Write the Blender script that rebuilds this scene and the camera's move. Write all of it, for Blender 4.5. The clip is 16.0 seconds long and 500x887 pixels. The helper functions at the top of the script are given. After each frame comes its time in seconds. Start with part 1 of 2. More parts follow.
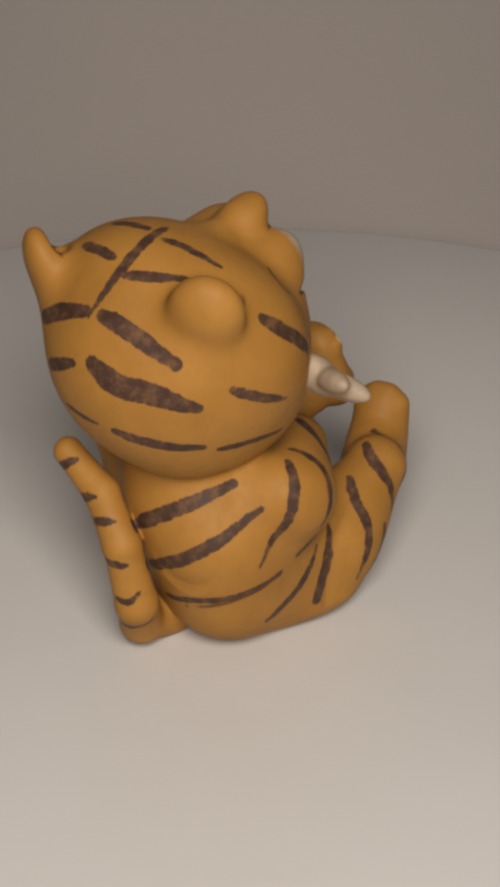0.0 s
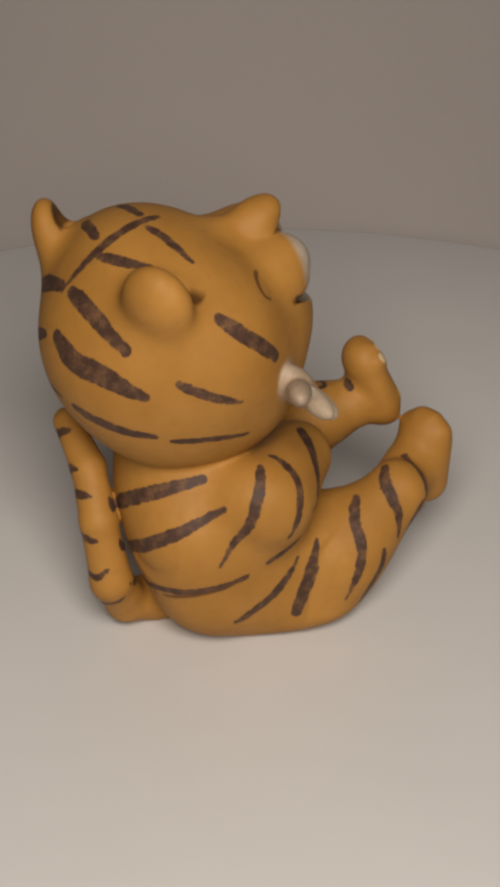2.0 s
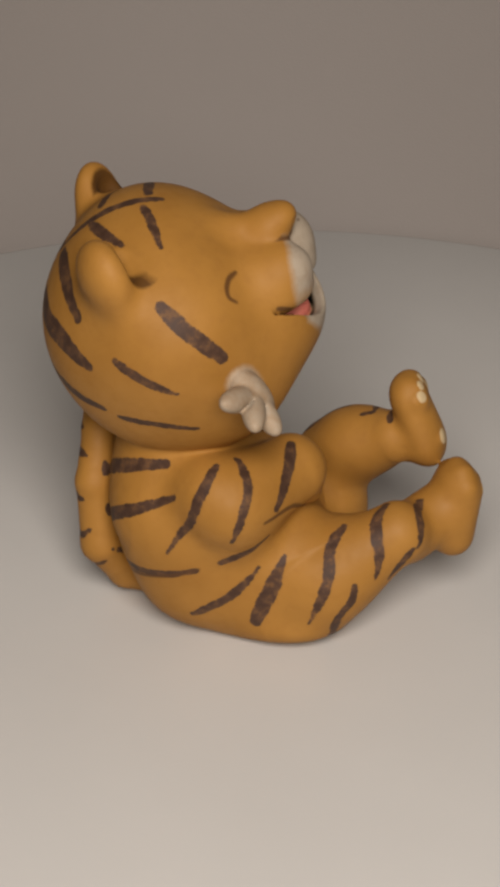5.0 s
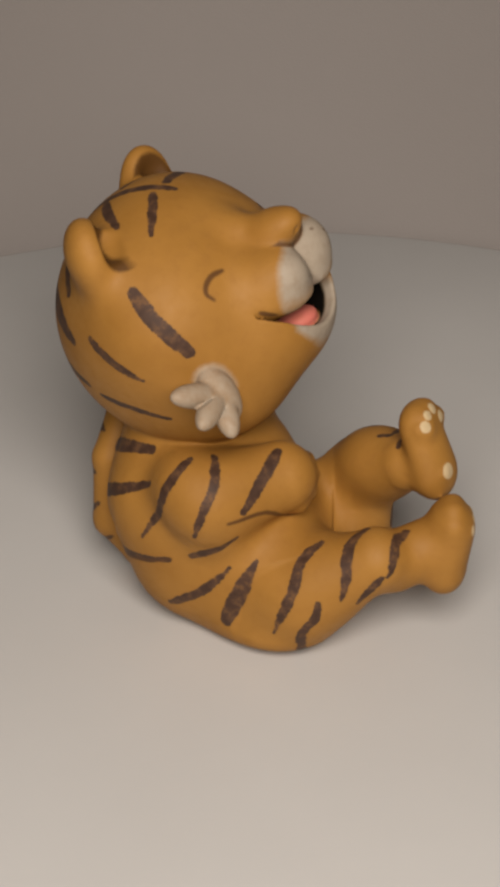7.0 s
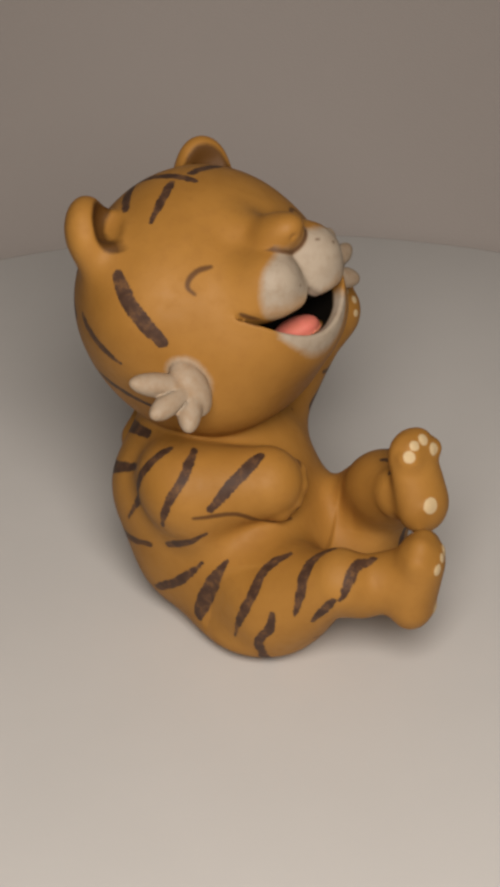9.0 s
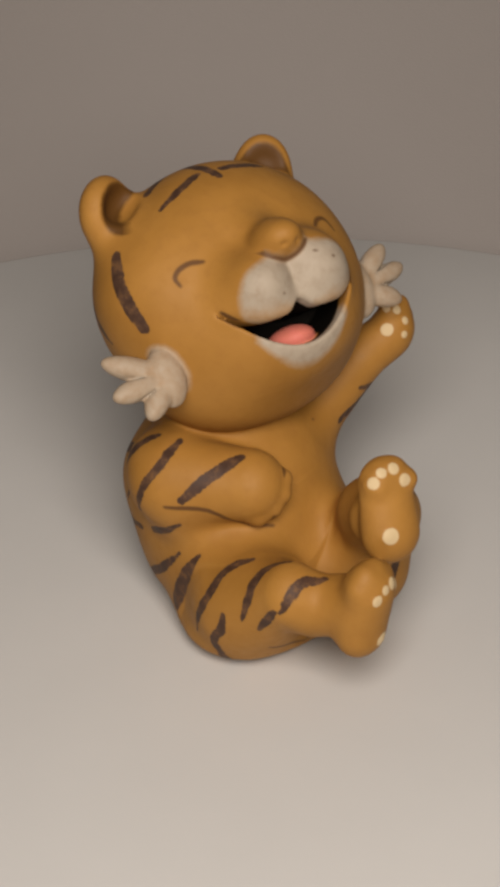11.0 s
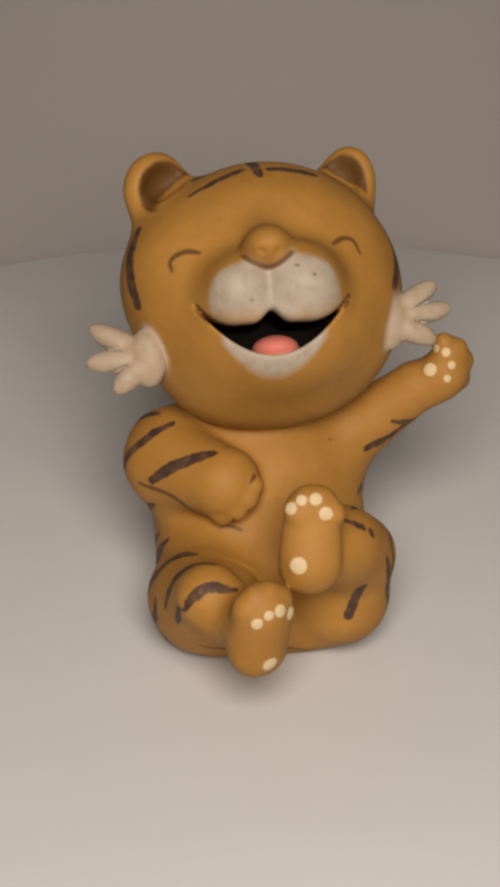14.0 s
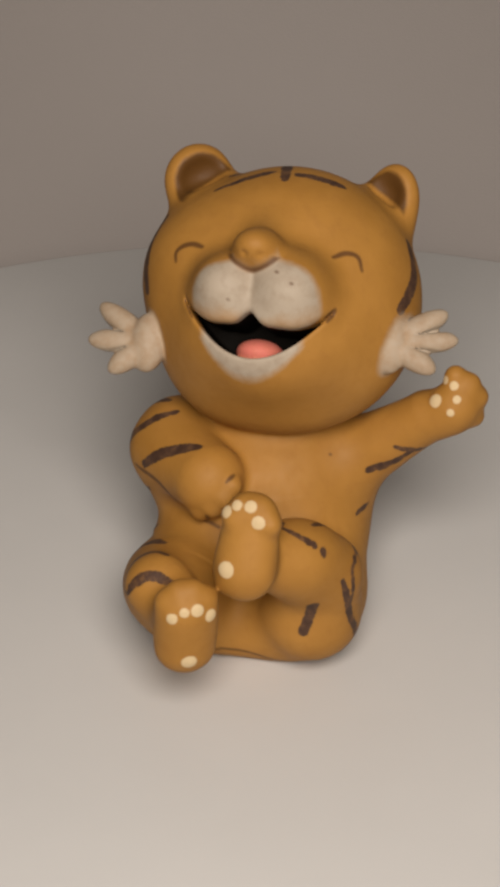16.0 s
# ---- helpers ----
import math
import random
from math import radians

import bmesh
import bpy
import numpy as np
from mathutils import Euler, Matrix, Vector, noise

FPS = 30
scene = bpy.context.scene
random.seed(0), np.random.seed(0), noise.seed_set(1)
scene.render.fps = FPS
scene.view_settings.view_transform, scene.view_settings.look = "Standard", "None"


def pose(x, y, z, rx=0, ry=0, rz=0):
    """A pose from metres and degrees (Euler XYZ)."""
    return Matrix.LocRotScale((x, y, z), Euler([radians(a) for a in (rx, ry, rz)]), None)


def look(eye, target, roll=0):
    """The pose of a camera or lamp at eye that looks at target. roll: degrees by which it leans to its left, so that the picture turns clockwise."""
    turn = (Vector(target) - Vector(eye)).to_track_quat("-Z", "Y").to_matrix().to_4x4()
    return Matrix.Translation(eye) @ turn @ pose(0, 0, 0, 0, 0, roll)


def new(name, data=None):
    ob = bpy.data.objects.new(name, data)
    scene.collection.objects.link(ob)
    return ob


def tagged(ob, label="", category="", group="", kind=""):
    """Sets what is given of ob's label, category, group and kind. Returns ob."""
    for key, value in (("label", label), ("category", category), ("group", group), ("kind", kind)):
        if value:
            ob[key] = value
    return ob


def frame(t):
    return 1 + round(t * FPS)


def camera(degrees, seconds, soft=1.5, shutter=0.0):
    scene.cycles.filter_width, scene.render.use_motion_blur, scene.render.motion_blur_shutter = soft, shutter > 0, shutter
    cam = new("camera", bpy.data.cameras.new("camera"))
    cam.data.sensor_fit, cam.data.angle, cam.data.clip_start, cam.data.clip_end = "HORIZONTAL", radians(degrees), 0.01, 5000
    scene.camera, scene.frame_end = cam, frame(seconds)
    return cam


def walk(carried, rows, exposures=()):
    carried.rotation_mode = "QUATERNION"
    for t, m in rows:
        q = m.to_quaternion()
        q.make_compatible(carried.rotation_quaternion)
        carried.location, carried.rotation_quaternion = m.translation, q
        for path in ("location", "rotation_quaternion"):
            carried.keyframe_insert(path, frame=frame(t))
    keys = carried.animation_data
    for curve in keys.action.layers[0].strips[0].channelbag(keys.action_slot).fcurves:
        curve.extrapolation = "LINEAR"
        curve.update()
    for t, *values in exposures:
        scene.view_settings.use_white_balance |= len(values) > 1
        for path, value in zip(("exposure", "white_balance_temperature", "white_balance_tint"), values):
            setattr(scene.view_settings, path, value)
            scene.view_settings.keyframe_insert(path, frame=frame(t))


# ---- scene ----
# The camera stands still; the figurine turns on its stand.
EYE = Vector((0.0, -0.46, 0.32348))
PITCH, YAW = 0.54213, 0.00374
AIM = EYE + Vector((math.sin(YAW) * math.cos(PITCH), math.cos(YAW) * math.cos(PITCH), -math.sin(PITCH)))
cam = camera(12.606, 16.0, soft=4.3)
walk(cam, [(0.0, look(EYE, AIM, -0.333)), (16.0, look(EYE, AIM, -0.333))],
     exposures=[(0.0, 0.0), (9.0, 0.0), (12.0, 0.05), (16.0, 0.07)])

# The room is lit by one soft lamp above the front of the stand.
world = bpy.data.worlds.new("world")
scene.world = world
world.use_nodes = True
world.node_tree.nodes["Background"].inputs[0].default_value = (0.9, 0.92, 1.0, 1)
world.node_tree.nodes["Background"].inputs[1].default_value = 0.02


def area_lamp(name, eye, target, size, watts, colour):
    data = bpy.data.lights.new(name, "AREA")
    data.shape, data.size, data.energy, data.color = "DISK", size, watts, colour
    ob = new(name, data)
    ob.matrix_world = look(eye, target)
    return ob


area_lamp("soft_lamp", (0.025, -0.50, 0.45), (0, 0.0, 0.03), 0.33, 5.0, (1.0, 0.905, 0.82))


# ---- the figurine as a solid field, in millimetres ----
HEAD = np.array((-12.4, 10.0, 80.6))
BASE = 2.2  # height of the flat underside
_p, _y = math.radians(35), math.radians(-17.0)
HX = np.array((math.cos(_p) * math.cos(_y), math.cos(_p) * math.sin(_y), math.sin(_p)))
HY = np.array((-math.sin(_y), math.cos(_y), 0.0))
HZ = np.cross(HX, HY)
HEAD_AXES = np.stack((HX, HY, HZ))


def hp(x, y, z):
    """A place on the head (forward, left, up from its centre) in the figurine's space."""
    return HEAD + x * HX + y * HY + z * HZ


def turn(rx=0, ry=0, rz=0, base=None):
    m = np.array(Euler([radians(a) for a in (rx, ry, rz)]).to_matrix()).T
    return m if base is None else m @ base


def ell(c, r, axes=None):
    """Ellipsoid; the rows of axes are its own directions."""
    c, r = np.array(c, np.float32), np.array(r, np.float32)
    a = np.eye(3, dtype=np.float32) if axes is None else np.array(axes, np.float32)

    def f(p):
        q = (p - c) @ a.T
        k0 = np.sqrt(((q / r) ** 2).sum(-1))
        k1 = np.sqrt(((q / (r * r)) ** 2).sum(-1)) + 1e-6
        return k0 * (k0 - 1) / k1
    reach = np.sqrt(((a.T * r) ** 2).sum(1))
    return f, c - reach, c + reach


def cone(a, b, ra, rb, flat=None, squeeze=1.0):
    """Round cone from a to b; squeeze > 1 flattens it along the direction flat."""
    a, b = np.array(a, np.float32), np.array(b, np.float32)
    ab = b - a
    n = None if flat is None else np.array(flat, np.float32) / np.linalg.norm(flat)

    def f(p):
        q = p - a
        t = np.clip(q @ ab / (ab @ ab), 0, 1)
        q = q - t[..., None] * ab
        if n is not None:
            q = q + (q @ n)[..., None] * n * (squeeze - 1)
        return np.sqrt((q ** 2).sum(-1)) - (ra + t * t * (3 - 2 * t) * (rb - ra))
    r = max(ra, rb)
    return f, np.minimum(a, b) - r, np.maximum(a, b) + r


class Solid:
    def __init__(self, lo, hi, h):
        self.lo, self.h = np.array(lo, np.float32), h
        self.n = np.ceil((np.array(hi) - lo) / h).astype(int) + 1
        self.d = np.full(self.n, 15.0, np.float32)

    def part(self, lo, hi):
        i = np.clip(((lo - self.lo) / self.h).astype(int), 0, self.n - 2)
        j = np.clip(((hi - self.lo) / self.h).astype(int) + 2, i + 1, self.n)
        axes = [self.lo[k] + self.h * np.arange(i[k], j[k], dtype=np.float32) for k in range(3)]
        return tuple(slice(i[k], j[k]) for k in range(3)), np.stack(np.meshgrid(*axes, indexing="ij"), -1)

    def add(self, shape, k=1.0):
        f, lo, hi = shape
        s, p = self.part(lo - k - 2, hi + k + 2)
        a, b = self.d[s], f(p)
        m = np.maximum(k - np.abs(a - b), 0) / k
        self.d[s] = np.minimum(a, b) - m * m * k * 0.25

    def cut(self, shape, k=1.0):
        f, lo, hi = shape
        s, p = self.part(lo - k - 2, hi + k + 2)
        a, b = self.d[s], -f(p)
        m = np.maximum(k - np.abs(a - b), 0) / k
        self.d[s] = np.maximum(a, b) + m * m * k * 0.25

    def surface(self):
        """Vertices and quads of the zero level."""
        d, n = self.d, self.n
        s = d < 0
        corners = [(i, j, k) for i in (0, 1) for j in (0, 1) for k in (0, 1)]
        c = sum(s[i:n[0] - 1 + i, j:n[1] - 1 + j, k:n[2] - 1 + k].astype(np.int8) for i, j, k in corners)
        cells = np.argwhere((c > 0) & (c < 8))
        index = np.full(n, -1, np.int32)
        index[tuple(cells.T)] = np.arange(len(cells))
        v = [d[tuple((cells + o).T)] for o in corners]
        total, count = np.zeros((len(cells), 3)), np.zeros(len(cells))
        for a in range(8):
            for b in range(a + 1, 8):
                oa, ob = np.array(corners[a]), np.array(corners[b])
                if np.abs(oa - ob).sum() != 1:
                    continue
                cross = (v[a] < 0) != (v[b] < 0)
                t = np.where(cross, v[a] / np.where(cross, v[a] - v[b], 1), 0)
                total += np.where(cross[:, None], oa + t[:, None] * (ob - oa), 0)
                count += cross
        verts = self.lo + self.h * (cells + total / count[:, None])
        quads = []
        for axis in range(3):
            u, w = (axis + 1) % 3, (axis + 2) % 3
            a = [slice(None)] * 3
            b = [slice(None)] * 3
            a[axis], b[axis] = slice(0, -1), slice(1, None)
            sa, sb = s[tuple(a)], s[tuple(b)]
            e = np.argwhere(sa != sb)
            e = e[(e[:, u] > 0) & (e[:, w] > 0)]
            inside = sa[tuple(e.T)]
            eu, ew = np.zeros(3, int), np.zeros(3, int)
            eu[u], ew[w] = 1, 1
            q = np.stack([index[tuple((e - o).T)] for o in (eu * 0, eu, eu + ew, ew)], 1)
            q[~inside] = q[~inside][:, ::-1]
            quads.append(q)
        return verts, np.concatenate(quads)


EAR_L, EAR_R = turn(-20, 14, -28, HEAD_AXES), turn(20, 18, 32, HEAD_AXES)


def ear_shapes(side):
    axes = EAR_L if side > 0 else EAR_R
    c = hp(-0.16, -23.49, 26) if side < 0 else hp(-5.24, 22.23, 24.99)
    size = (5.4, 8.34, 8.74) if side < 0 else (4.51, 7.36, 10.22)
    out = ell(c, size, axes)
    return out, ell(c + axes[0] * size[0] * 1.2 + axes[2] * 1.2, (size[0] * 0.95, size[1] - 1.4, size[2] - 2.2), axes)


def dished(shape, hollow):
    """A shape with its front scooped out."""
    def f(p):
        a, b = shape[0](p), -hollow[0](p)
        m = np.maximum(2.0 - np.abs(a - b), 0) / 2.0
        return np.maximum(a, b) + m * m * 0.5
    return f, shape[1], shape[2]


def joined(one, two, k):
    """Two shapes as one, with a soft crease between them."""
    def f(p):
        a, b = one[0](p), two[0](p)
        m = np.maximum(k - np.abs(a - b), 0) / k
        return np.minimum(a, b) - m * m * k * 0.25
    return f, np.minimum(one[1], two[1]), np.maximum(one[2], two[2])


def mouth_cut():
    """The open laughing mouth: a crescent cut into the front of the head."""
    def f(p):
        q = (p - HEAD.astype(np.float32)) @ HEAD_AXES.T.astype(np.float32)
        x, y, z = q[..., 0], q[..., 1], q[..., 2]
        low = -17.6 + 12.2 * (y / 17.2) ** 2
        slope = np.sqrt(1 + (24.4 * y / 17.2 ** 2) ** 2)
        high = -10.4 + 2.8 * np.exp(-((y + 0.5) / 2.2) ** 2) + 0.062 * np.maximum(np.abs(y) - 8, 0) ** 2
        side = np.maximum(np.abs(y) - 17.0, 11.0 + 0.02 * y * y - x)
        return np.maximum(np.maximum((low - z) / slope, (z - high) * 0.85), side)
    return f, hp(26, 0, -12) - 26, hp(26, 0, -12) + 26


CRANIUM = ell(hp(0.41, 1.36, -0.43), (24.02, 31.92, 31.51), HEAD_AXES)
JAW = ell(hp(17.87, 1.39, -10.8), (13.42, 17.61, 13.73), HEAD_AXES)
SNOUT = ell(hp(12.5, 0, -1), (10, 17, 11), HEAD_AXES)
BRIDGE = cone(hp(18.9, -0.42, 10.47), hp(29.37, -0.53, 7.44), 3.73, 3.49)
CHEEKS = [ell(hp(2.85, 10.99, -5.4), (18.46, 13.79, 15.78), HEAD_AXES), ell(hp(-3.17, -9.92, -7.77), (22.58, 13.19, 19.12), HEAD_AXES),
          ell(hp(1.7, -16.54, 4.45), (14.19, 14.39, 14.1), HEAD_AXES), ell(hp(-10.05, -1.21, 3.6), (19.87, 22.24, 21.72), HEAD_AXES)]
NOSE = ell(hp(30.83, -0.73, 6.81), (6.63, 5.18, 4.26), HEAD_AXES)
MUZZLE = [ell(hp(24.55, -7.4, -2.22), (10.27, 7.81, 7.61), HEAD_AXES), ell(hp(25.86, 7.23, -1.62), (9.91, 8.57, 8.99), HEAD_AXES)]
TONGUE = ell(hp(19.6, 0.8, -15.5), (6.6, 5.4, 3.2), HEAD_AXES)
TUFTS, PARTINGS = [], []


def cheek_tuft(palm, tips):
    """Three broad blunt locks of fur that spread from a thick root on the cheek, parted by narrow grooves."""
    palm, tips = np.array(palm), [np.array(t) for t in tips]
    TUFTS.append(ell(hp(*palm), (3.8, 4.4, 7.0), HEAD_AXES))
    for tip in tips:
        along = (tip - palm) @ HEAD_AXES
        length = np.linalg.norm(along)
        along = along / length
        across = np.cross(along, HX) / np.linalg.norm(np.cross(along, HX))
        TUFTS.append(ell(hp(*palm) + along * length * 0.48, (length * 0.54, 2.9, 2.7), np.stack((along, across, np.cross(along, across)))))
    for low, high in zip(tips[:-1], tips[1:]):
        middle = (low + high) / 2
        inner, outer = palm + (middle - palm) * 0.42, palm + (middle - palm) * 1.15
        PARTINGS.append(cone(hp(*(inner + (1.5, 0, 0))), hp(*(outer + (1.5, 0, 0))), 0.2, 1.0, HX, 0.3))


cheek_tuft((10.4, -27.8, -14.8), ((8.0, -40.8, -7.0), (10.5, -42.0, -15.6), (11.9, -35.8, -22.6)))
cheek_tuft((9.0, 28.4, -8.8), ((7.4, 40.2, -0.4), (7.8, 43.4, -6.4), (9.4, 39.2, -14.2)))
PADS = []


def pad(c, n, r):
    """A small raised paw pad."""
    PADS.append((np.array(c, float), np.array(n, float) / np.linalg.norm(n), r))


pad((42.7, -6.0, 57.1), (0.48, -0.62, 0.62), 1.45)
pad((43.2, -3.8, 59.0), (0.66, -0.41, 0.63), 1.25)
pad((44.4, -0.8, 59.2), (0.78, -0.19, 0.60), 1.40)
pad((46.5, 0.7, 56.3), (0.92, -0.19, 0.35), 1.55)
pad((48.4, -6.6, 45.6), (0.82, -0.45, 0.35), 1.95)
pad((54.0, -18.9, 37.0), (0.96, -0.24, 0.13), 1.30)
pad((54.2, -16.1, 38.6), (0.97, 0.00, 0.26), 1.10)
pad((53.8, -13.2, 38.8), (0.93, 0.24, 0.28), 1.50)
pad((52.6, -10.3, 36.6), (0.84, 0.53, 0.11), 1.50)
pad((52.9, -15.3, 24.3), (0.99, 0.11, -0.09), 1.80)
pad((9.4, 44.2, 63.9), (0.60, -0.57, 0.56), 1.60)
pad((7.2, 46.8, 68.1), (0.53, -0.81, 0.24), 1.00)
pad((9.1, 48.4, 67.5), (0.82, -0.23, 0.52), 1.10)
pad((11.5, 48.8, 65.2), (0.84, -0.10, 0.54), 1.00)
pad((12.5, 47.3, 62.3), (0.93, -0.21, 0.29), 0.95)


def toes(solid, spots, r):
    for c in spots:
        solid.add(ell(c, (r, r, r)), 2.0)


def build_solid(h):
    s = Solid((-46, -42, -2), (62, 60, 122), h)
    # seat and torso
    s.add(ell((-4.42, -1.67, 19.19), (22.81, 16.84, 18.51)), 1)
    s.add(cone((-4.76, 4.33, 23.75), (-13.41, 8.46, 43.18), 17.05, 15.37), 10)
    s.add(ell((-2.45, 6.62, 31.7), (16.9, 17.75, 18.39)), 9)
    s.add(ell((-3.93, 15.92, 30.64), (13.88, 15.81, 20.02)), 9)
    s.add(ell((-13.39, 8.43, 53.88), (13.01, 15.03, 7.48)), 7)
    s.add(ell((-11.93, -1.22, 34.66), (20.56, 17, 16.54)), 9)
    s.add(ell((8.31, -1.47, 8.27), (16.63, 23.82, 7.68)), 8)
    # legs
    s.add(cone((5.62, -7.37, 18.78), (18.29, -14.37, 20.09), 13.82, 10.1), 10)
    s.add(cone((14.02, -19.64, 19.99), (31.57, -21.42, 30.5), 8.77, 7.64), 10)
    s.add(cone((35.74, -17.64, 27.13), (43.47, -15.95, 30.11), 7.18, 7.03), 3)
    s.add(ell((32.58, 9.91, 38.2), (8.12, 7.73, 6.46)), 10)
    s.add(cone((7.31, 12.97, 17.7), (24.64, 14.35, 17.3), 15.14, 12.01), 9)
    s.add(ell((11.91, 3.41, 9.12), (11.72, 16.65, 7.52)), 7)
    s.add(ell((8.65, 11.65, 9.61), (16.95, 16.06, 9.26)), 7)
    s.add(cone((29.07, 17.3, 31.18), (39.26, 0.9, 43.09), 8.22, 6.23), 9)
    # feet
    s.add(cone((48.95, -15.51, 35.79), (47.45, -15.98, 25.49), 7.18, 7, (1, 0.1, 0), 1.25), 3)
    s.add(cone((41.84, -0.42, 54.05), (45.34, -2.45, 43.44), 6.45, 7.15, (0.9, -0.34, 0.3), 1.35), 3)
    # arm across the belly
    s.add(cone((-11.45, -14.8, 45.63), (-6.26, -14.65, 39.2), 8.88, 9.15), 6)
    s.add(cone((-7.78, -16.21, 43.49), (8.99, -8.64, 44.8), 10.64, 8.65), 2.5)
    toes(s, ((15.0, -3.2, 46.2), (16.2, -5.2, 43.4), (15.6, -8.0, 40.6), (13.6, -10.8, 38.8)), 2.1)
    # raised arm
    s.add(cone((-4.69, 23.18, 38.89), (4.26, 43.24, 56.88), 9.11, 6.3), 6)
    s.add(ell((7.25, 48.88, 60.79), (5.58, 6.09, 7.25), turn(-30, 0, 0)), 3)
    toes(s, ((6.31, 49.14, 68.43), (6.74, 52.47, 66.54), (6.47, 54.43, 62.85), (6.58, 53.64, 57.91)), 2.6)
    # toes
    toes(s, ((49.5, -20.04, 38.87), (49.39, -17.26, 41.25), (49.31, -13.99, 41.22), (49.34, -11.26, 39)), 2.1)
    toes(s, ((42.6, -4.37, 55.24), (41.75, -1.99, 57.55), (43.03, 1.53, 57.57), (45.38, 3.42, 54.86)), 2.3)
    # tail
    s.add(cone((-14.93, 12.84, 6.22), (-25.53, 14.82, 9.24), 6.09, 5.22), 1.2)
    s.add(cone((-25.54, 14.81, 9.24), (-32.6, 12.12, 19.64), 5.23, 5), 1.2)
    s.add(cone((-32.59, 12.12, 19.64), (-33.05, 15.21, 35.17), 4.99, 4.48), 1.2)
    s.add(cone((-33.03, 15.21, 35.17), (-29.74, 21.76, 45.84), 4.46, 4.11), 1.2)
    s.add(cone((-29.74, 21.76, 45.84), (-26.6, 32.18, 52.91), 4.11, 3.47), 1.2)
    z = s.lo[2] + s.h * np.arange(s.n[2], dtype=np.float32)
    s.d = np.maximum(s.d, (BASE - z)[None, None, :])
    # head, joined to the body with a sharp neck
    head = Solid((-46, -42, -2), (62, 60, 122), h)
    head.add(CRANIUM, 10)
    head.add(JAW, 8)
    for side in (1, -1):
        out, hollow = ear_shapes(side)
        head.add(dished(out, hollow), 6.5)
    for rounded in CHEEKS:
        head.add(rounded, 10)
    head.add(SNOUT, 8)
    head.add(BRIDGE, 6)
    head.add(joined(*MUZZLE, 1.2), 6)
    head.add(NOSE, 2.6)
    head.cut(mouth_cut(), 1.2)
    head.add(TONGUE, 0.6)
    for side in (1, -1):
        head.cut(ell(hp(36.7, side * 2.0 - 0.6, 4.4), (1.5, 1.0, 0.8), HEAD_AXES), 0.6)
    for t in TUFTS:
        head.add(t, 0.8)
    for groove in PARTINGS:
        head.cut(groove, 0.5)
    m = np.maximum(1.2 - np.abs(s.d - head.d), 0) / 1.2
    s.d = np.minimum(s.d, head.d) - m * m * 0.3
    for c, n, r in PADS:
        s.add(ell(c - n * r * 1.58, (r * 1.8, r * 1.8, r * 1.8)), 0.3)
    return s


def mesh_part(name, verts, faces, material, parent=None, smooth=True):
    me = bpy.data.meshes.new(name)
    me.from_pydata(verts, [], faces)
    me.update()
    if smooth:
        me.polygons.foreach_set("use_smooth", [True] * len(me.polygons))
    me.materials.append(material)
    ob = new(name, me)
    ob.parent = parent
    return ob


# ---- materials ----
class Shader:
    """Small helper to wire node materials."""

    def __init__(self, name):
        self.mat = bpy.data.materials.new(name)
        self.mat.use_nodes = True
        self.t = self.mat.node_tree
        self.bsdf = self.t.nodes["Principled BSDF"]

    def node(self, kind, **links):
        n = self.t.nodes.new(kind)
        for key, value in links.items():
            key = int(key[1:]) if key[0] == "i" and key[1:].isdigit() else key
            self.put(n.inputs[key], value)
        return n

    def put(self, socket, value):
        if isinstance(value, bpy.types.NodeSocket):
            self.t.links.new(value, socket)
        else:
            socket.default_value = value

    def noise(self, scale, detail=4.0, rough=0.55):
        co = self.node("ShaderNodeTexCoord").outputs["Object"]
        return self.node("ShaderNodeTexNoise", Vector=co, Scale=scale, Detail=detail, Roughness=rough).outputs["Fac"]

    def span(self, value, a, b, lo=0.0, hi=1.0):
        return self.node("ShaderNodeMapRange", i0=value, i1=a, i2=b, i3=lo, i4=hi).outputs[0]

    def math(self, op, a, b=0.0):
        n = self.t.nodes.new("ShaderNodeMath")
        n.operation = op
        self.put(n.inputs[0], a)
        self.put(n.inputs[1], b)
        return n.outputs[0]

    def mix(self, fac, a, b):
        n = self.t.nodes.new("ShaderNodeMix")
        n.data_type = "RGBA"
        self.put(n.inputs[0], fac)
        self.put(n.inputs[6], a)
        self.put(n.inputs[7], b)
        return n.outputs[2]

    def attribute(self, name):
        n = self.t.nodes.new("ShaderNodeAttribute")
        n.attribute_name = name
        return n.outputs["Fac"]

    def bump(self, height, strength, distance):
        return self.node("ShaderNodeBump", Height=height, Strength=strength, Distance=distance).outputs[0]


def surface_material(name, colour, dark, rough, scale, relief=0.1, grain=900.0):
    m = Shader(name)
    wide, fine = m.noise(scale), m.noise(grain, 2.0)
    m.put(m.bsdf.inputs["Base Color"], m.mix(m.math("MULTIPLY", m.span(wide, 0.3, 0.7), 1.0), (*dark, 1), (*colour, 1)))
    m.put(m.bsdf.inputs["Roughness"], m.span(fine, 0.2, 0.8, rough - 0.06, rough + 0.08))
    m.put(m.bsdf.inputs["Normal"], m.bump(fine, relief, 0.0004))
    return m.mat


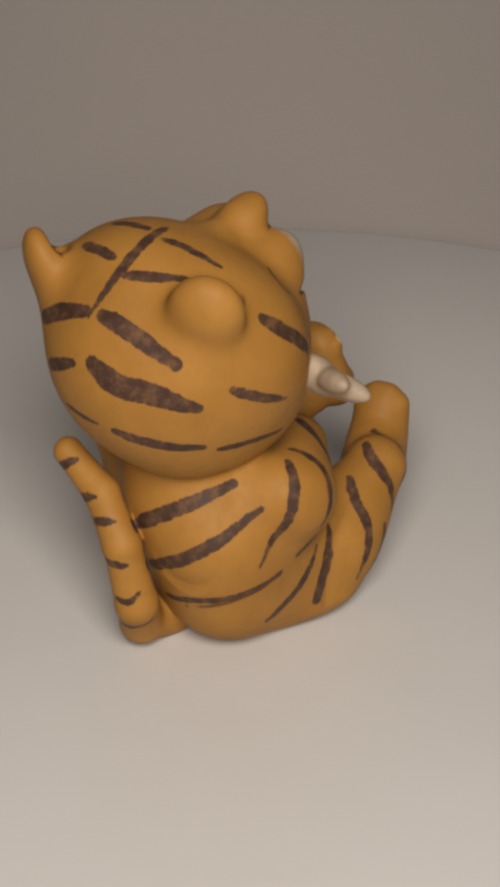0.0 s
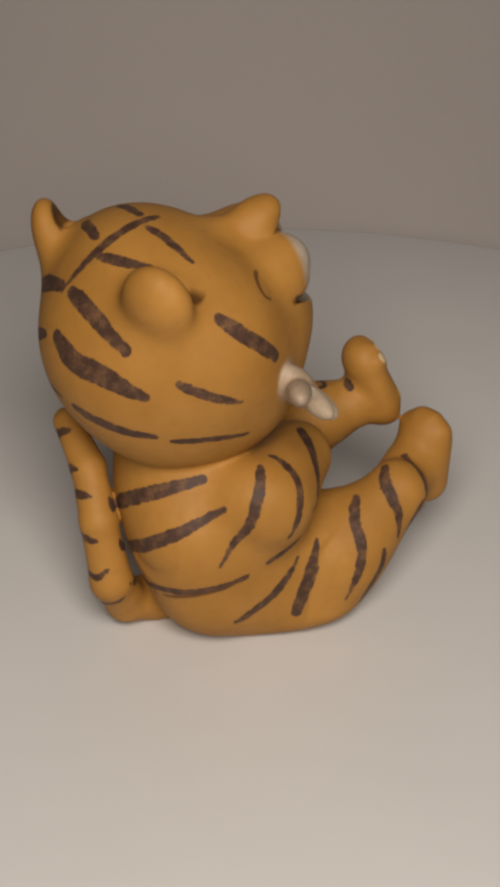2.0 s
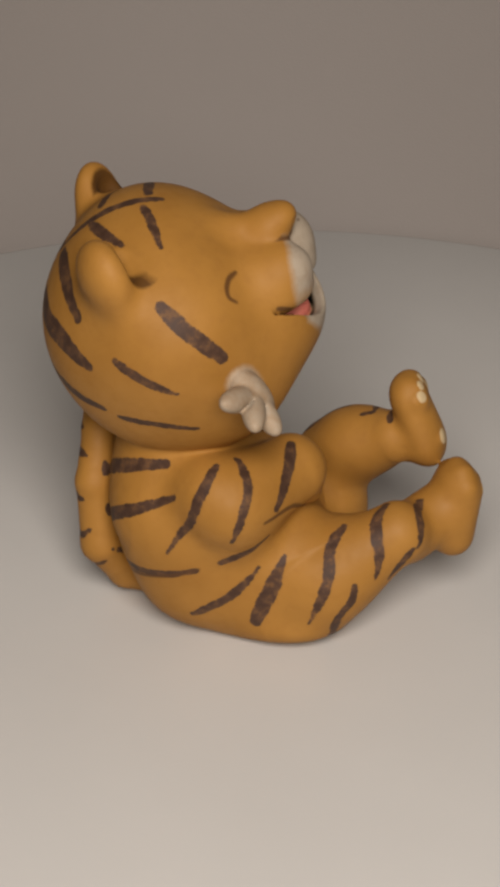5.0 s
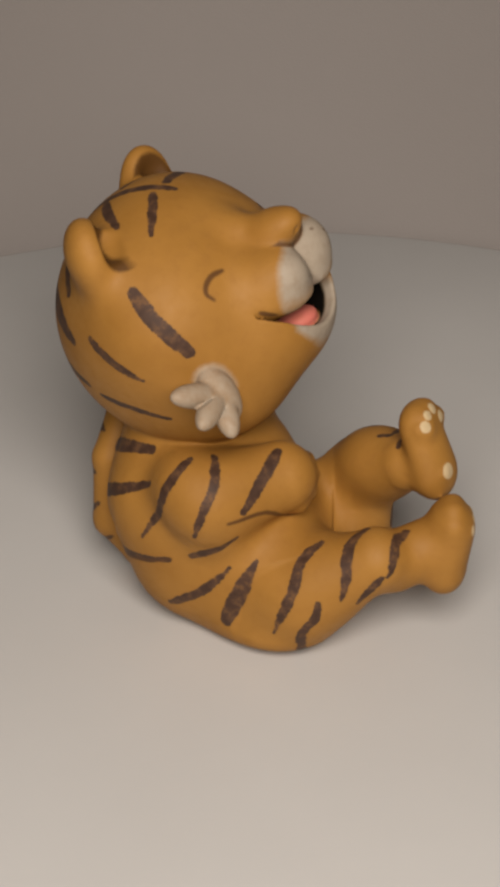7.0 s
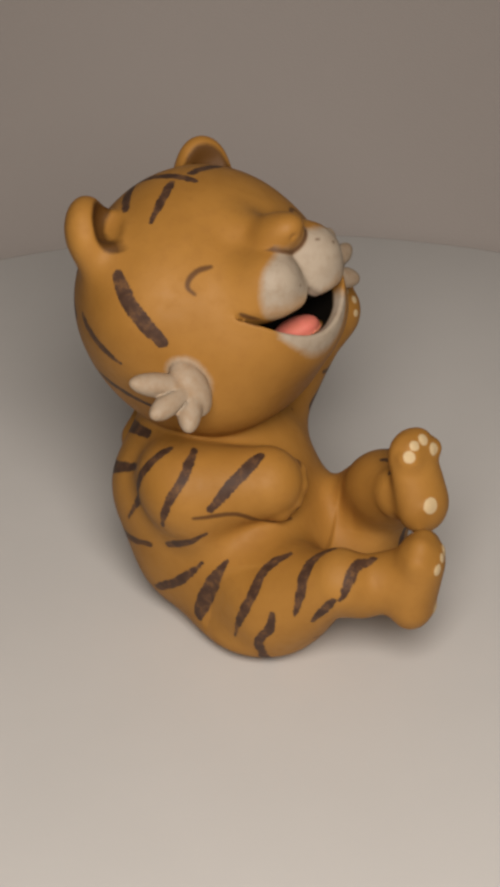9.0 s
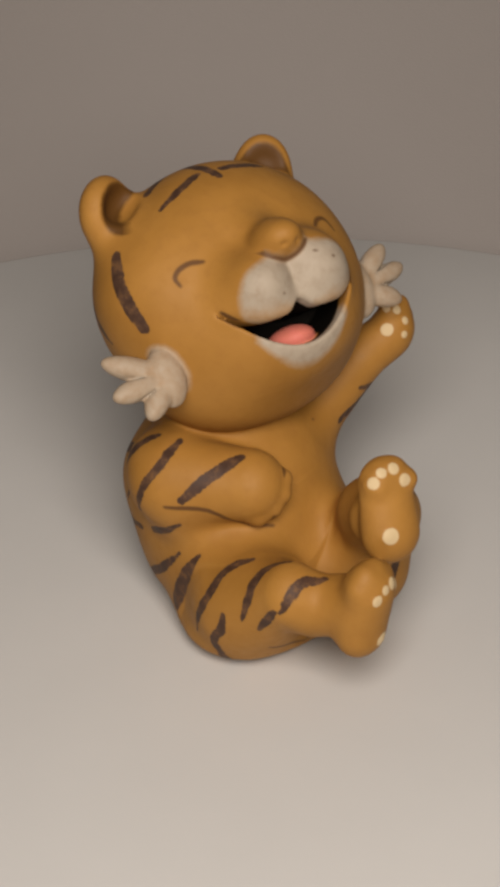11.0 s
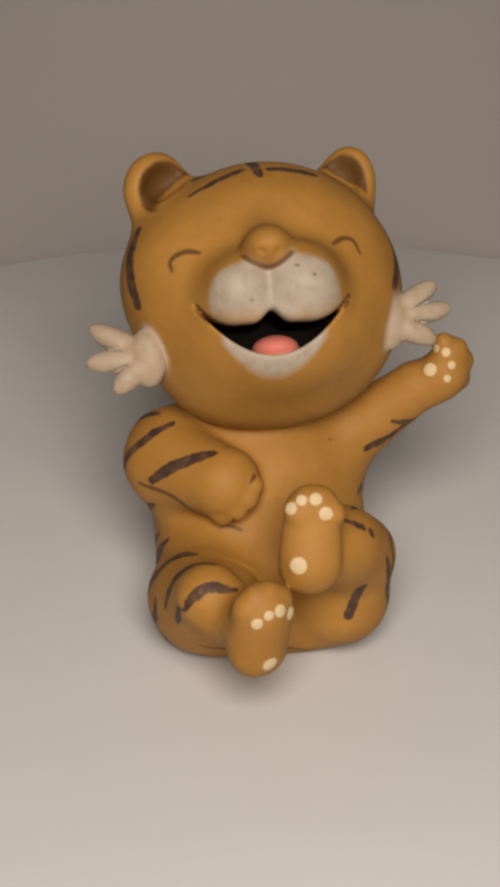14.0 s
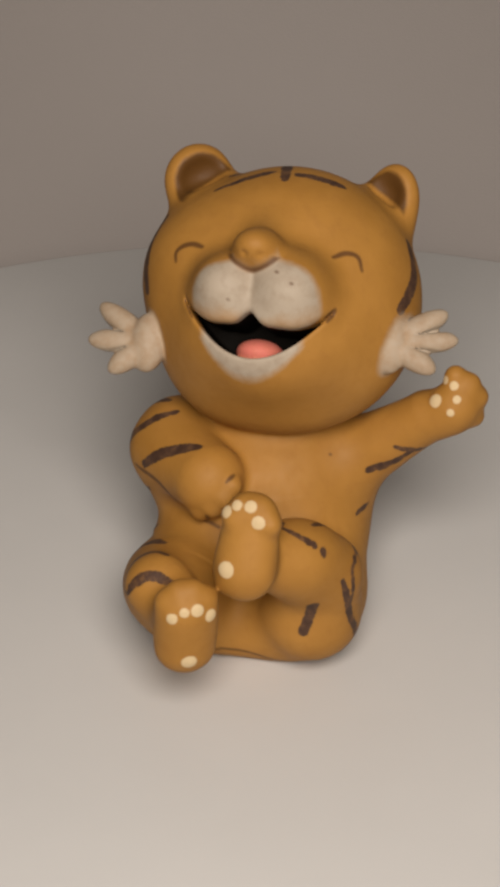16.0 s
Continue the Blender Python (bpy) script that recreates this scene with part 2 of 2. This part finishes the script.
def figurine_material():
    m = Shader("painted_resin")
    brush = m.noise(1300.0, 3.0, 0.65)
    wide = m.noise(55.0, 3.0)
    fine = m.noise(380.0, 4.0)
    base = m.mix(m.span(wide, 0.3, 0.7), (0.312, 0.145, 0.025, 1), (0.384, 0.185, 0.036, 1))
    base = m.mix(m.math("MULTIPLY", m.span(fine, 0.5, 0.75), 0.25), base, (0.27, 0.118, 0.024, 1))

    def paint(under, name, soft, colour, ragged=0.0, full=1.0):
        tear = m.math("ADD", m.math("MULTIPLY", m.math("SUBTRACT", brush, 0.5), ragged), m.math("MULTIPLY", m.math("SUBTRACT", fine, 0.5), ragged * 1.4))
        edge = m.math("ADD", m.attribute(name), tear)
        return m.mix(m.math("MULTIPLY", m.span(edge, soft, -soft), full), under, colour)
    c = base
    c = paint(c, "shade", 0.45, (0.085, 0.035, 0.006, 1), 0.4, 0.95)
    streak = m.math("ADD", m.math("MULTIPLY", fine, 0.6), m.math("MULTIPLY", brush, 0.4))
    c = paint(c, "stripe", 0.16, m.mix(m.span(fine, 0.35, 0.7), (0.044, 0.022, 0.015, 1), (0.086, 0.046, 0.032, 1)), 0.8, m.span(streak, 0.50, 0.70, 0.97, 0.62))
    c = paint(c, "white", 1.0, m.mix(m.span(fine, 0.45, 0.8), (0.385, 0.325, 0.252, 1), (0.315, 0.255, 0.19, 1)), 0.6, 0.95)
    c = paint(c, "line", 0.3, (0.095, 0.040, 0.012, 1), 0.15, 0.9)
    c = paint(c, "pad", 0.18, (0.58, 0.44, 0.25, 1), 0.3)
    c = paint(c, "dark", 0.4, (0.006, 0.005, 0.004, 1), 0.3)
    c = paint(c, "tongue", 0.3, (0.62, 0.17, 0.13, 1), 0.2)
    m.put(m.bsdf.inputs["Base Color"], c)
    m.put(m.bsdf.inputs["Roughness"], m.span(fine, 0.3, 0.7, 0.56, 0.68))
    m.put(m.bsdf.inputs["Specular IOR Level"], m.span(m.attribute("dark"), 0.4, -0.4, 0.28, 0.02))
    m.put(m.bsdf.inputs["Normal"], m.bump(m.math("ADD", fine, m.math("MULTIPLY", brush, 0.4)), 0.12, 0.0006))
    return m.mat


DISC = surface_material("white_laminate", (0.605, 0.597, 0.58), (0.578, 0.57, 0.553), 0.5, 14.0, 0.05)
WALLPAINT = surface_material("taupe_wall_paint", (0.485, 0.442, 0.416), (0.467, 0.426, 0.40), 0.8, 5.0, 0.2)
TABLEWOOD = surface_material("dark_table_wood", (0.20, 0.13, 0.08), (0.13, 0.08, 0.05), 0.5, 9.0)
ROOMPAINT = surface_material("pale_room_paint", (0.62, 0.58, 0.52), (0.58, 0.54, 0.48), 0.8, 2.0)
FLOORWOOD = surface_material("floor_wood", (0.30, 0.20, 0.12), (0.22, 0.14, 0.08), 0.5, 4.0)
BLACKPLASTIC = surface_material("black_plastic", (0.03, 0.03, 0.03), (0.02, 0.02, 0.02), 0.45, 60.0)


# ---- the room ----
def slab(name, lo, hi, material, label, bevel=0.0, parent=None):
    bm = bmesh.new()
    bmesh.ops.create_cube(bm, size=1.0)
    lo, hi = Vector(lo), Vector(hi)
    for v in bm.verts:
        v.co = Vector(((lo[i] + hi[i]) / 2 + v.co[i] * (hi[i] - lo[i])) for i in range(3))
    if bevel:
        bmesh.ops.bevel(bm, geom=bm.edges[:], offset=bevel, segments=3, affect="EDGES")
    me = bpy.data.meshes.new(name)
    bm.to_mesh(me)
    bm.free()
    me.materials.append(material)
    ob = new(name, me)
    ob.parent = parent
    if label:
        tagged(ob, label, name.split("_")[0], kind="structure")
    return ob


slab("floor", (-1.9, -2.6, -0.83), (1.9, 0.75, -0.79), FLOORWOOD, "brown wooden floor of the room")
slab("ceiling", (-1.9, -2.6, 1.61), (1.9, 0.75, 1.65), ROOMPAINT, "pale painted ceiling of the room")
slab("wall_north", (-1.9, 0.64, -0.79), (1.9, 0.75, 1.61), ROOMPAINT, "plain pale painted wall behind the backdrop")
slab("wall_south", (-1.9, -2.6, -0.79), (1.9, -2.5, 1.61), ROOMPAINT, "plain pale painted wall")
slab("wall_east", (1.8, -2.5, -0.79), (1.9, 0.64, 1.61), ROOMPAINT, "plain pale painted wall")
slab("wall_west", (-1.9, -2.5, -0.79), (-1.8, 0.64, 1.61), ROOMPAINT, "plain pale painted wall")


def backdrop_sheet():
    """A taupe paper sweep that lies on the table and curves up behind the turntable."""
    line = [(-0.30, -0.0445), (0.15, -0.0445)]
    line += [(0.15 + 0.42 * math.sin(a), -0.0445 + 0.42 * (1 - math.cos(a))) for a in (radians(d) for d in range(3, 91, 3))]
    line.append((0.57, 0.85))
    verts, faces = [], []
    for y, z in line:
        verts += [(-0.62, y, z), (0.62, y, z)]
    n = len(line)
    faces = [(2 * i, 2 * i + 1, 2 * i + 3, 2 * i + 2) for i in range(n - 1)]
    sheet = mesh_part("backdrop", verts, faces, WALLPAINT)
    thick = sheet.modifiers.new("thickness", "SOLIDIFY")
    thick.thickness, thick.offset = 0.0004, -1
    return tagged(sheet, "plain matt taupe paper backdrop curving up from the table", "backdrop", kind="structure")


def ring_mesh(profile, steps=160):
    """Turns a profile of (radius, height) about the upright axis."""
    verts, faces = [], []
    for i in range(steps):
        a = 2 * math.pi * i / steps
        verts += [(r * math.cos(a), r * math.sin(a), z) for r, z in profile]
    n = len(profile)
    for i in range(steps):
        j = (i + 1) % steps
        faces += [(i * n + k, j * n + k, j * n + k + 1, i * n + k + 1) for k in range(n - 1)]
    top, low = len(verts), len(verts) + 1
    verts += [(0, 0, profile[-1][1]), (0, 0, profile[0][1])]
    for i in range(steps):
        j = (i + 1) % steps
        faces += [(i * n + n - 1, j * n + n - 1, top), (j * n, i * n, low)]
    return verts, faces


def display_table():
    top = new("table")
    tagged(top, "dark wooden side table under the turntable", "table")
    slab("tabletop", (-0.64, -0.36, -0.075), (0.64, 0.60, -0.0451), TABLEWOOD, "", 0.004, top)
    for x in (-0.58, 0.58):
        for y in (-0.30, 0.54):
            slab("leg", (x - 0.025, y - 0.025, -0.79), (x + 0.025, y + 0.025, -0.0755), TABLEWOOD, "", 0.003, top)
    return top


def turntable():
    base = new("turntable_stand")
    tagged(base, "low round black turntable foot on the table", "stand")
    mesh_part("foot", *ring_mesh([(0.10, -0.0442), (0.104, -0.043), (0.104, -0.024), (0.10, -0.022)]), BLACKPLASTIC, base)
    mesh_part("hub", *ring_mesh([(0.03, -0.0218), (0.03, -0.0145)]), BLACKPLASTIC, base)
    v, f = ring_mesh([(0.15, -0.014), (0.2078, -0.014), (0.2085, -0.0133), (0.2085, -0.0006), (0.2081, -0.0001), (0.2076, 0.0), (0.15, 0.0)], 240)
    disc = mesh_part("turntable_disc", [(x + DISC_OFF[0], y + DISC_OFF[1], z) for x, y, z in v], f, DISC)
    return tagged(disc, "plain matt white round turntable disc, slowly turning", "turntable")


DISC_OFF = (0.0050, 0.0039)  # the disc sits a little off its pin
display_table()
backdrop_sheet()
disc = turntable()


# ---- paint on the figurine ----
STRIPES, LINES = [], []


def stripe(*points, w=1.6, tip=0.35):
    """A brush stroke along points on the body, w wide at its middle, narrowing to tip of that at its last point."""
    STRIPES.append((np.array(points, float), w / 2, tip))


def thin_line(*points, w=0.8):
    LINES.append((np.array(points, float), w / 2, 0.6))


def stroke(p, n, points, r, tip):
    """Distance from the skin to a stroke's edge."""
    best = np.full(len(p), 50.0)
    lo, hi = points.min(0) - 6, points.max(0) + 6
    near = np.where(((p > lo) & (p < hi)).all(1))[0]
    q, m = p[near], n[near]
    out = np.full(len(near), 50.0)
    if len(points) > 2:
        ends = np.concatenate((points[:1] * 2 - points[1:2], points, points[-1:] * 2 - points[-2:-1]))
        fine = []
        for a, b, c, d in zip(ends[:-3], ends[1:-2], ends[2:-1], ends[3:]):
            for t in (0, 0.25, 0.5, 0.75):
                fine.append(0.5 * (2 * b + (c - a) * t + (2 * a - 5 * b + 4 * c - d) * t * t + (3 * b - a - 3 * c + d) * t ** 3))
        points = np.array(fine + [points[-1]])
    length = np.linalg.norm(np.diff(points, axis=0), axis=1)
    at = np.concatenate(([0], np.cumsum(length))) / length.sum()
    for a, b, s, e in zip(points[:-1], points[1:], at[:-1], at[1:]):
        ab = b - a
        t = np.clip((q - a) @ ab / (ab @ ab), 0, 1)
        v = q - a - t[:, None] * ab
        depth = (v * m).sum(1)
        v = v - depth[:, None] * m
        g = s + t * (e - s)
        wide = r * (1 - (1 - tip) * np.clip((g - 0.55) / 0.45, 0, 1) ** 1.4) * (0.7 + 0.3 * np.clip(g / 0.15, 0, 1))
        out = np.minimum(out, np.linalg.norm(v, axis=1) - wide + np.maximum(np.abs(depth) - 4.0, 0) * 2)
    best[near] = out
    return best


def union(parts, size):
    out = np.full(size, 50.0)
    for d in parts:
        out = np.minimum(out, d)
    return out


stripe((-15.6, 11.0, 109.5), (-27.0, 13.0, 107.7), (-33.8, 15.5, 102.5), (-37.8, 18.7, 96.2), w=2.6, tip=0.25)
stripe((-20.3, 9.0, 109.4), (-20.0, 2.6, 108.0), (-20.0, -4.6, 105.4), w=2.2, tip=0.50)
stripe((-31.6, 12.3, 104.9), (-30.2, 5.5, 105.4), (-28.0, -1.0, 105.8), w=2.6, tip=0.50)
stripe((-14.6, 24.3, 107.7), (-17.6, 14.4, 109.7), w=2.6, tip=0.80)
stripe((-22.3, 27.8, 105.0), (-27.8, 17.6, 106.7), w=2.6, tip=0.80)
stripe((-30.2, 34.6, 89.1), (-34.6, 26.5, 94.5), (-36.7, 19.7, 97.2), w=4.0, tip=0.70)
stripe((-37.8, 15.2, 97.6), (-39.2, 7.0, 95.7), (-39.1, -3.2, 90.5), w=4.0, tip=0.75)
stripe((-42.3, 15.5, 87.8), (-43.4, 9.1, 84.8), (-42.1, 0.9, 83.6), (-38.1, -7.8, 80.1), w=5.6, tip=0.45)
stripe((-42.7, 10.2, 72.4), (-41.0, 1.9, 70.5), (-35.1, -7.4, 68.7), w=3.0, tip=0.60)
stripe((-34.9, 30.7, 80.5), (-40.9, 21.3, 86.1), w=3.0, tip=0.70)
stripe((-38.4, 24.9, 73.8), (-42.4, 14.6, 73.1), w=1.5, tip=0.50)
stripe((-31.7, -9.9, 67.1), (-23.8, -14.9, 66.4), (-15.7, -17.3, 65.4), w=2.2, tip=0.50)
stripe((-23.5, -16.3, 97.0), (-18.4, -20.4, 91.8), (-11.1, -21.3, 84.9), w=3.7, tip=0.80)
stripe((-33.6, -14.0, 83.9), (-28.7, -18.2, 80.6), (-21.3, -21.0, 77.2), w=2.6, tip=0.40)
stripe((-10.0, 39.3, 95.0), (-2.7, 39.9, 89.9), (6.0, 35.8, 86.1), w=3.4, tip=0.80)
stripe((-29.3, 13.8, 39.2), (-28.7, 0.4, 47.7), (-20.8, -7.7, 51.3), w=3.6, tip=0.60)
stripe((-28.9, 11.3, 28.0), (-30.4, -6.7, 39.7), (-21.1, -14.8, 46.4), w=3.2, tip=0.50)
stripe((-17.2, -17.8, 27.2), (-29.5, -3.5, 23.0), (-27.9, 10.0, 18.2), w=2.2, tip=0.80)
stripe((-17.0, -14.5, 12.7), (-8.6, -19.7, 20.1), (-2.6, -20.6, 27.0), w=2.5, tip=0.30)
stripe((-11.6, -17.2, 54.5), (-15.1, -20.3, 51.9), (-18.5, -20.5, 43.8), (-23.4, -15.5, 31.9), w=2.6, tip=0.30)
stripe((-6.0, -15.5, 54.3), (-5.9, -23.2, 51.3), (-8.4, -26.5, 45.9), (-10.5, -25.1, 38.3), w=2.3, tip=0.40)
stripe((8.4, -10.8, 53.2), (5.0, -18.7, 49.8), (0.9, -23.5, 44.5), w=2.8, tip=0.70)
stripe((-11.7, -19.7, 29.5), (-6.1, -22.2, 32.8), (-0.5, -22.5, 37.0), w=2.5, tip=0.40)
stripe((-3.6, -21.2, 12.1), (-0.3, -22.5, 21.3), (3.8, -20.7, 29.1), w=4.0, tip=0.25)
stripe((18.8, -19.7, 33.7), (14.3, -23.2, 31.0), (11.9, -28.0, 24.5), (7.8, -26.7, 12.6), w=2.8, tip=0.20)
stripe((29.2, -19.5, 37.5), (25.5, -23.1, 35.6), (24.6, -28.3, 29.9), (23.5, -29.2, 23.7), w=2.9, tip=0.20)
stripe((38.5, -17.9, 35.8), (35.9, -23.6, 36.3), (34.2, -28.6, 30.3), w=2.6, tip=0.30)
stripe((18.0, -29.5, 23.0), (17.4, -29.4, 18.6), (14.6, -28.6, 14.1), (13.3, -16.7, 3.1), w=2.4, tip=0.80)
stripe((32.5, -28.9, 30.0), (27.4, -27.7, 22.4), w=2.2, tip=0.60)
stripe((36.0, 7.1, 47.6), (38.1, 12.0, 45.5), (34.9, 15.7, 34.7), w=1.8, tip=0.60)
stripe((31.9, 13.9, 45.6), (22.8, 20.8, 34.9), (34.6, 22.8, 35.1), (35.0, 22.6, 26.2), w=1.8, tip=0.50)
stripe((36.3, 13.7, 31.0), (37.3, 13.2, 25.5), (36.3, 11.5, 19.2), w=2.6, tip=0.90)
stripe((37.6, 20.3, 34.0), (34.0, 22.5, 22.1), (21.1, 21.8, 4.3), w=2.0, tip=0.60)
stripe((8.1, 35.4, 50.9), (6.9, 43.3, 50.1), w=1.6, tip=0.50)
stripe((6.6, 32.1, 44.0), (7.3, 36.0, 47.0), (8.1, 39.5, 49.9), w=1.8, tip=0.60)
stripe((8.1, 26.6, 32.8), (4.4, 29.9, 33.5), w=1.6, tip=0.50)
stripe((6.7, 29.4, 44.0), (7.2, 34.3, 46.3), w=2.2, tip=0.60)
stripe((-29.7, 33.0, 50.2), (-29.9, 28.2, 53.3), w=2.4, tip=0.60)
stripe((-32.1, 26.2, 45.3), (-33.8, 21.1, 47.3), w=2.2, tip=0.30)
stripe((-34.7, 21.2, 41.4), (-34.4, 16.0, 42.3), w=2.2, tip=0.30)
stripe((-37.0, 17.1, 32.9), (-36.7, 12.2, 32.7), w=2.4, tip=0.50)
stripe((-37.1, 15.0, 23.1), (-37.4, 11.5, 23.1), (-35.9, 9.5, 25.4), w=1.7, tip=0.60)
stripe((-33.2, 16.4, 13.5), (-35.0, 11.3, 14.5), (-32.9, 7.5, 17.1), w=1.7, tip=0.60)
stripe((32.5, 6.9, 47.0), (35.2, 6.0, 47.7), w=1.8, tip=0.80)
stripe((38.0, 1.4, 49.9), (37.0, -0.7, 49.0), w=2.4, tip=0.90)
thin_line((-4.0, -8.6, 98.7), (-6.1, -10.7, 98.5), (-7.4, -12.9, 97.3), (-7.3, -14.5, 95.8), (-5.6, -14.6, 94.4), w=1.3)
thin_line((5.3, 20.3, 99.6), (3.6, 23.4, 99.7), (3.6, 26.1, 98.6), (5.8, 26.8, 96.2), w=1.2)
thin_line((-2.6, -25.4, 42.3), (6.0, -20.0, 42.1), (10.7, -12.3, 36.8), (14.5, -6.5, 34.6), w=1.3)
thin_line((-34.9, 11.2, 14.4), (-28.0, -7.2, 22.0), (-16.5, -18.0, 27.6), w=1.2)
thin_line((4.7, -12.8, 90.2), (8.9, -11.8, 88.1), w=1.5)
thin_line((15.5, 20.0, 91.7), (17.7, 18.1, 90.1), w=1.3)
thin_line((15.6, 6.6, 101.8), (16.1, 7.2, 101.7), w=0.6)
thin_line((18.5, 9.7, 100.2), (18.6, 10.1, 100.0), w=0.8)
thin_line((15.4, -4.1, 95.3), (15.5, -3.6, 95.1), w=0.5)
thin_line((5.2, 20.2, 47.9), (5.2, 20.6, 47.8), w=0.7)
thin_line((25.4, -7.2, 7.7), (26.5, 1.8, 6.0), (23.2, 16.2, 2.3), (22.3, 19.9, 3.2), w=0.9)
thin_line((14.4, -3.1, 48.6), (16.0, -4.8, 48.0), w=1.1)
thin_line((16.1, -4.2, 42.8), (16.7, -5.9, 42.2), w=1.1)
thin_line((16.2, -8.9, 40.1), (13.0, -9.0, 36.7), w=1.1)
thin_line((25.8, -21.9, 13.3), (25.1, -7.4, 6.9), w=1.0)


def tiger():
    solid = build_solid(0.45)
    verts, quads = solid.surface()
    me = bpy.data.meshes.new("tiger_figurine")
    me.from_pydata(((verts - (0, 0, BASE)) * 0.001).tolist(), [], quads.tolist())
    me.update()
    me.polygons.foreach_set("use_smooth", [True] * len(me.polygons))
    normals = np.zeros(len(verts) * 3, np.float32)
    me.vertices.foreach_get("normal", normals)
    normals = normals.reshape(-1, 3)
    q = (verts - HEAD) @ HEAD_AXES.T
    x, y, z = q.T
    size = len(verts)
    at = {}
    at["stripe"] = union([stroke(verts, normals, *s) for s in STRIPES], size)
    at["line"] = union([stroke(verts, normals, *s) for s in LINES], size)
    at["pad"] = union([np.linalg.norm(verts - c - 0.2 * n, axis=1) - r for c, n, r in PADS], size)
    tufts = union([t[0](verts) for t in TUFTS], size)
    muzzle = union([m[0](verts) for m in MUZZLE], size)
    low = -17.6 + 12.2 * (y / 17.2) ** 2
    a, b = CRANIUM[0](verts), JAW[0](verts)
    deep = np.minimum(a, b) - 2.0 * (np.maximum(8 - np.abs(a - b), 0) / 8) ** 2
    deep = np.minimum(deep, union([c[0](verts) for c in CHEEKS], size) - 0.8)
    nose = NOSE[0](verts)
    lip = np.where((x > 8) & (np.abs(y) < 15), np.maximum(low - z - 4.6 + 0.018 * y * y, z - low - 1.0), 50.0)
    lip = np.maximum(np.maximum(lip, -deep - 3.2), np.abs(y) - 11.5)
    muzzle_white = np.maximum(np.maximum(muzzle - 1.1 - 2.2 * np.exp(-(y / 4) ** 2), 30.7 + 0.45 * (z + 2) + 0.7 * (y > 0) - 5 * np.exp(-(y / 4) ** 2) - x), 1.1 - nose)
    at["white"] = np.minimum(np.minimum(tufts - 0.6, muzzle_white), lip)
    # The shade in the crease under the nose is put into the line colour.
    crease = np.where(x > 22, np.maximum(np.abs(nose - 1.1) - 0.5, z - 4.8), 50.0)
    at["line"] = np.minimum(at["line"], crease)
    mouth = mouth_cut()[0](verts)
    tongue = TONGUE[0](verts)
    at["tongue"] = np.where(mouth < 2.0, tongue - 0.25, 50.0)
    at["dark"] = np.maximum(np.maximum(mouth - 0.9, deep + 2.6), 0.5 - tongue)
    ears = []
    for side in (1, -1):
        ears.append(np.maximum(ear_shapes(side)[1][0](verts) - 1.0, 2.2 - deep))
    at["shade"] = union(ears, size)
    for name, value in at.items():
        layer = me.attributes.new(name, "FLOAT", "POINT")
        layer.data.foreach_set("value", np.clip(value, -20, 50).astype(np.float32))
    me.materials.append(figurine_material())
    ob = new("tiger_figurine", me)
    return tagged(ob, "ochre laughing tiger figurine with brown stripes on the turntable", "figurine")


figurine = tiger()


def motions():
    """Figurine and disc turn together at an even rate."""
    rows = [(t, pose(0, 0, 0, 0, 0, 64.05 - 9.427 * t)) for t in range(17)]
    walk(figurine, rows)
    walk(disc, rows)


motions()
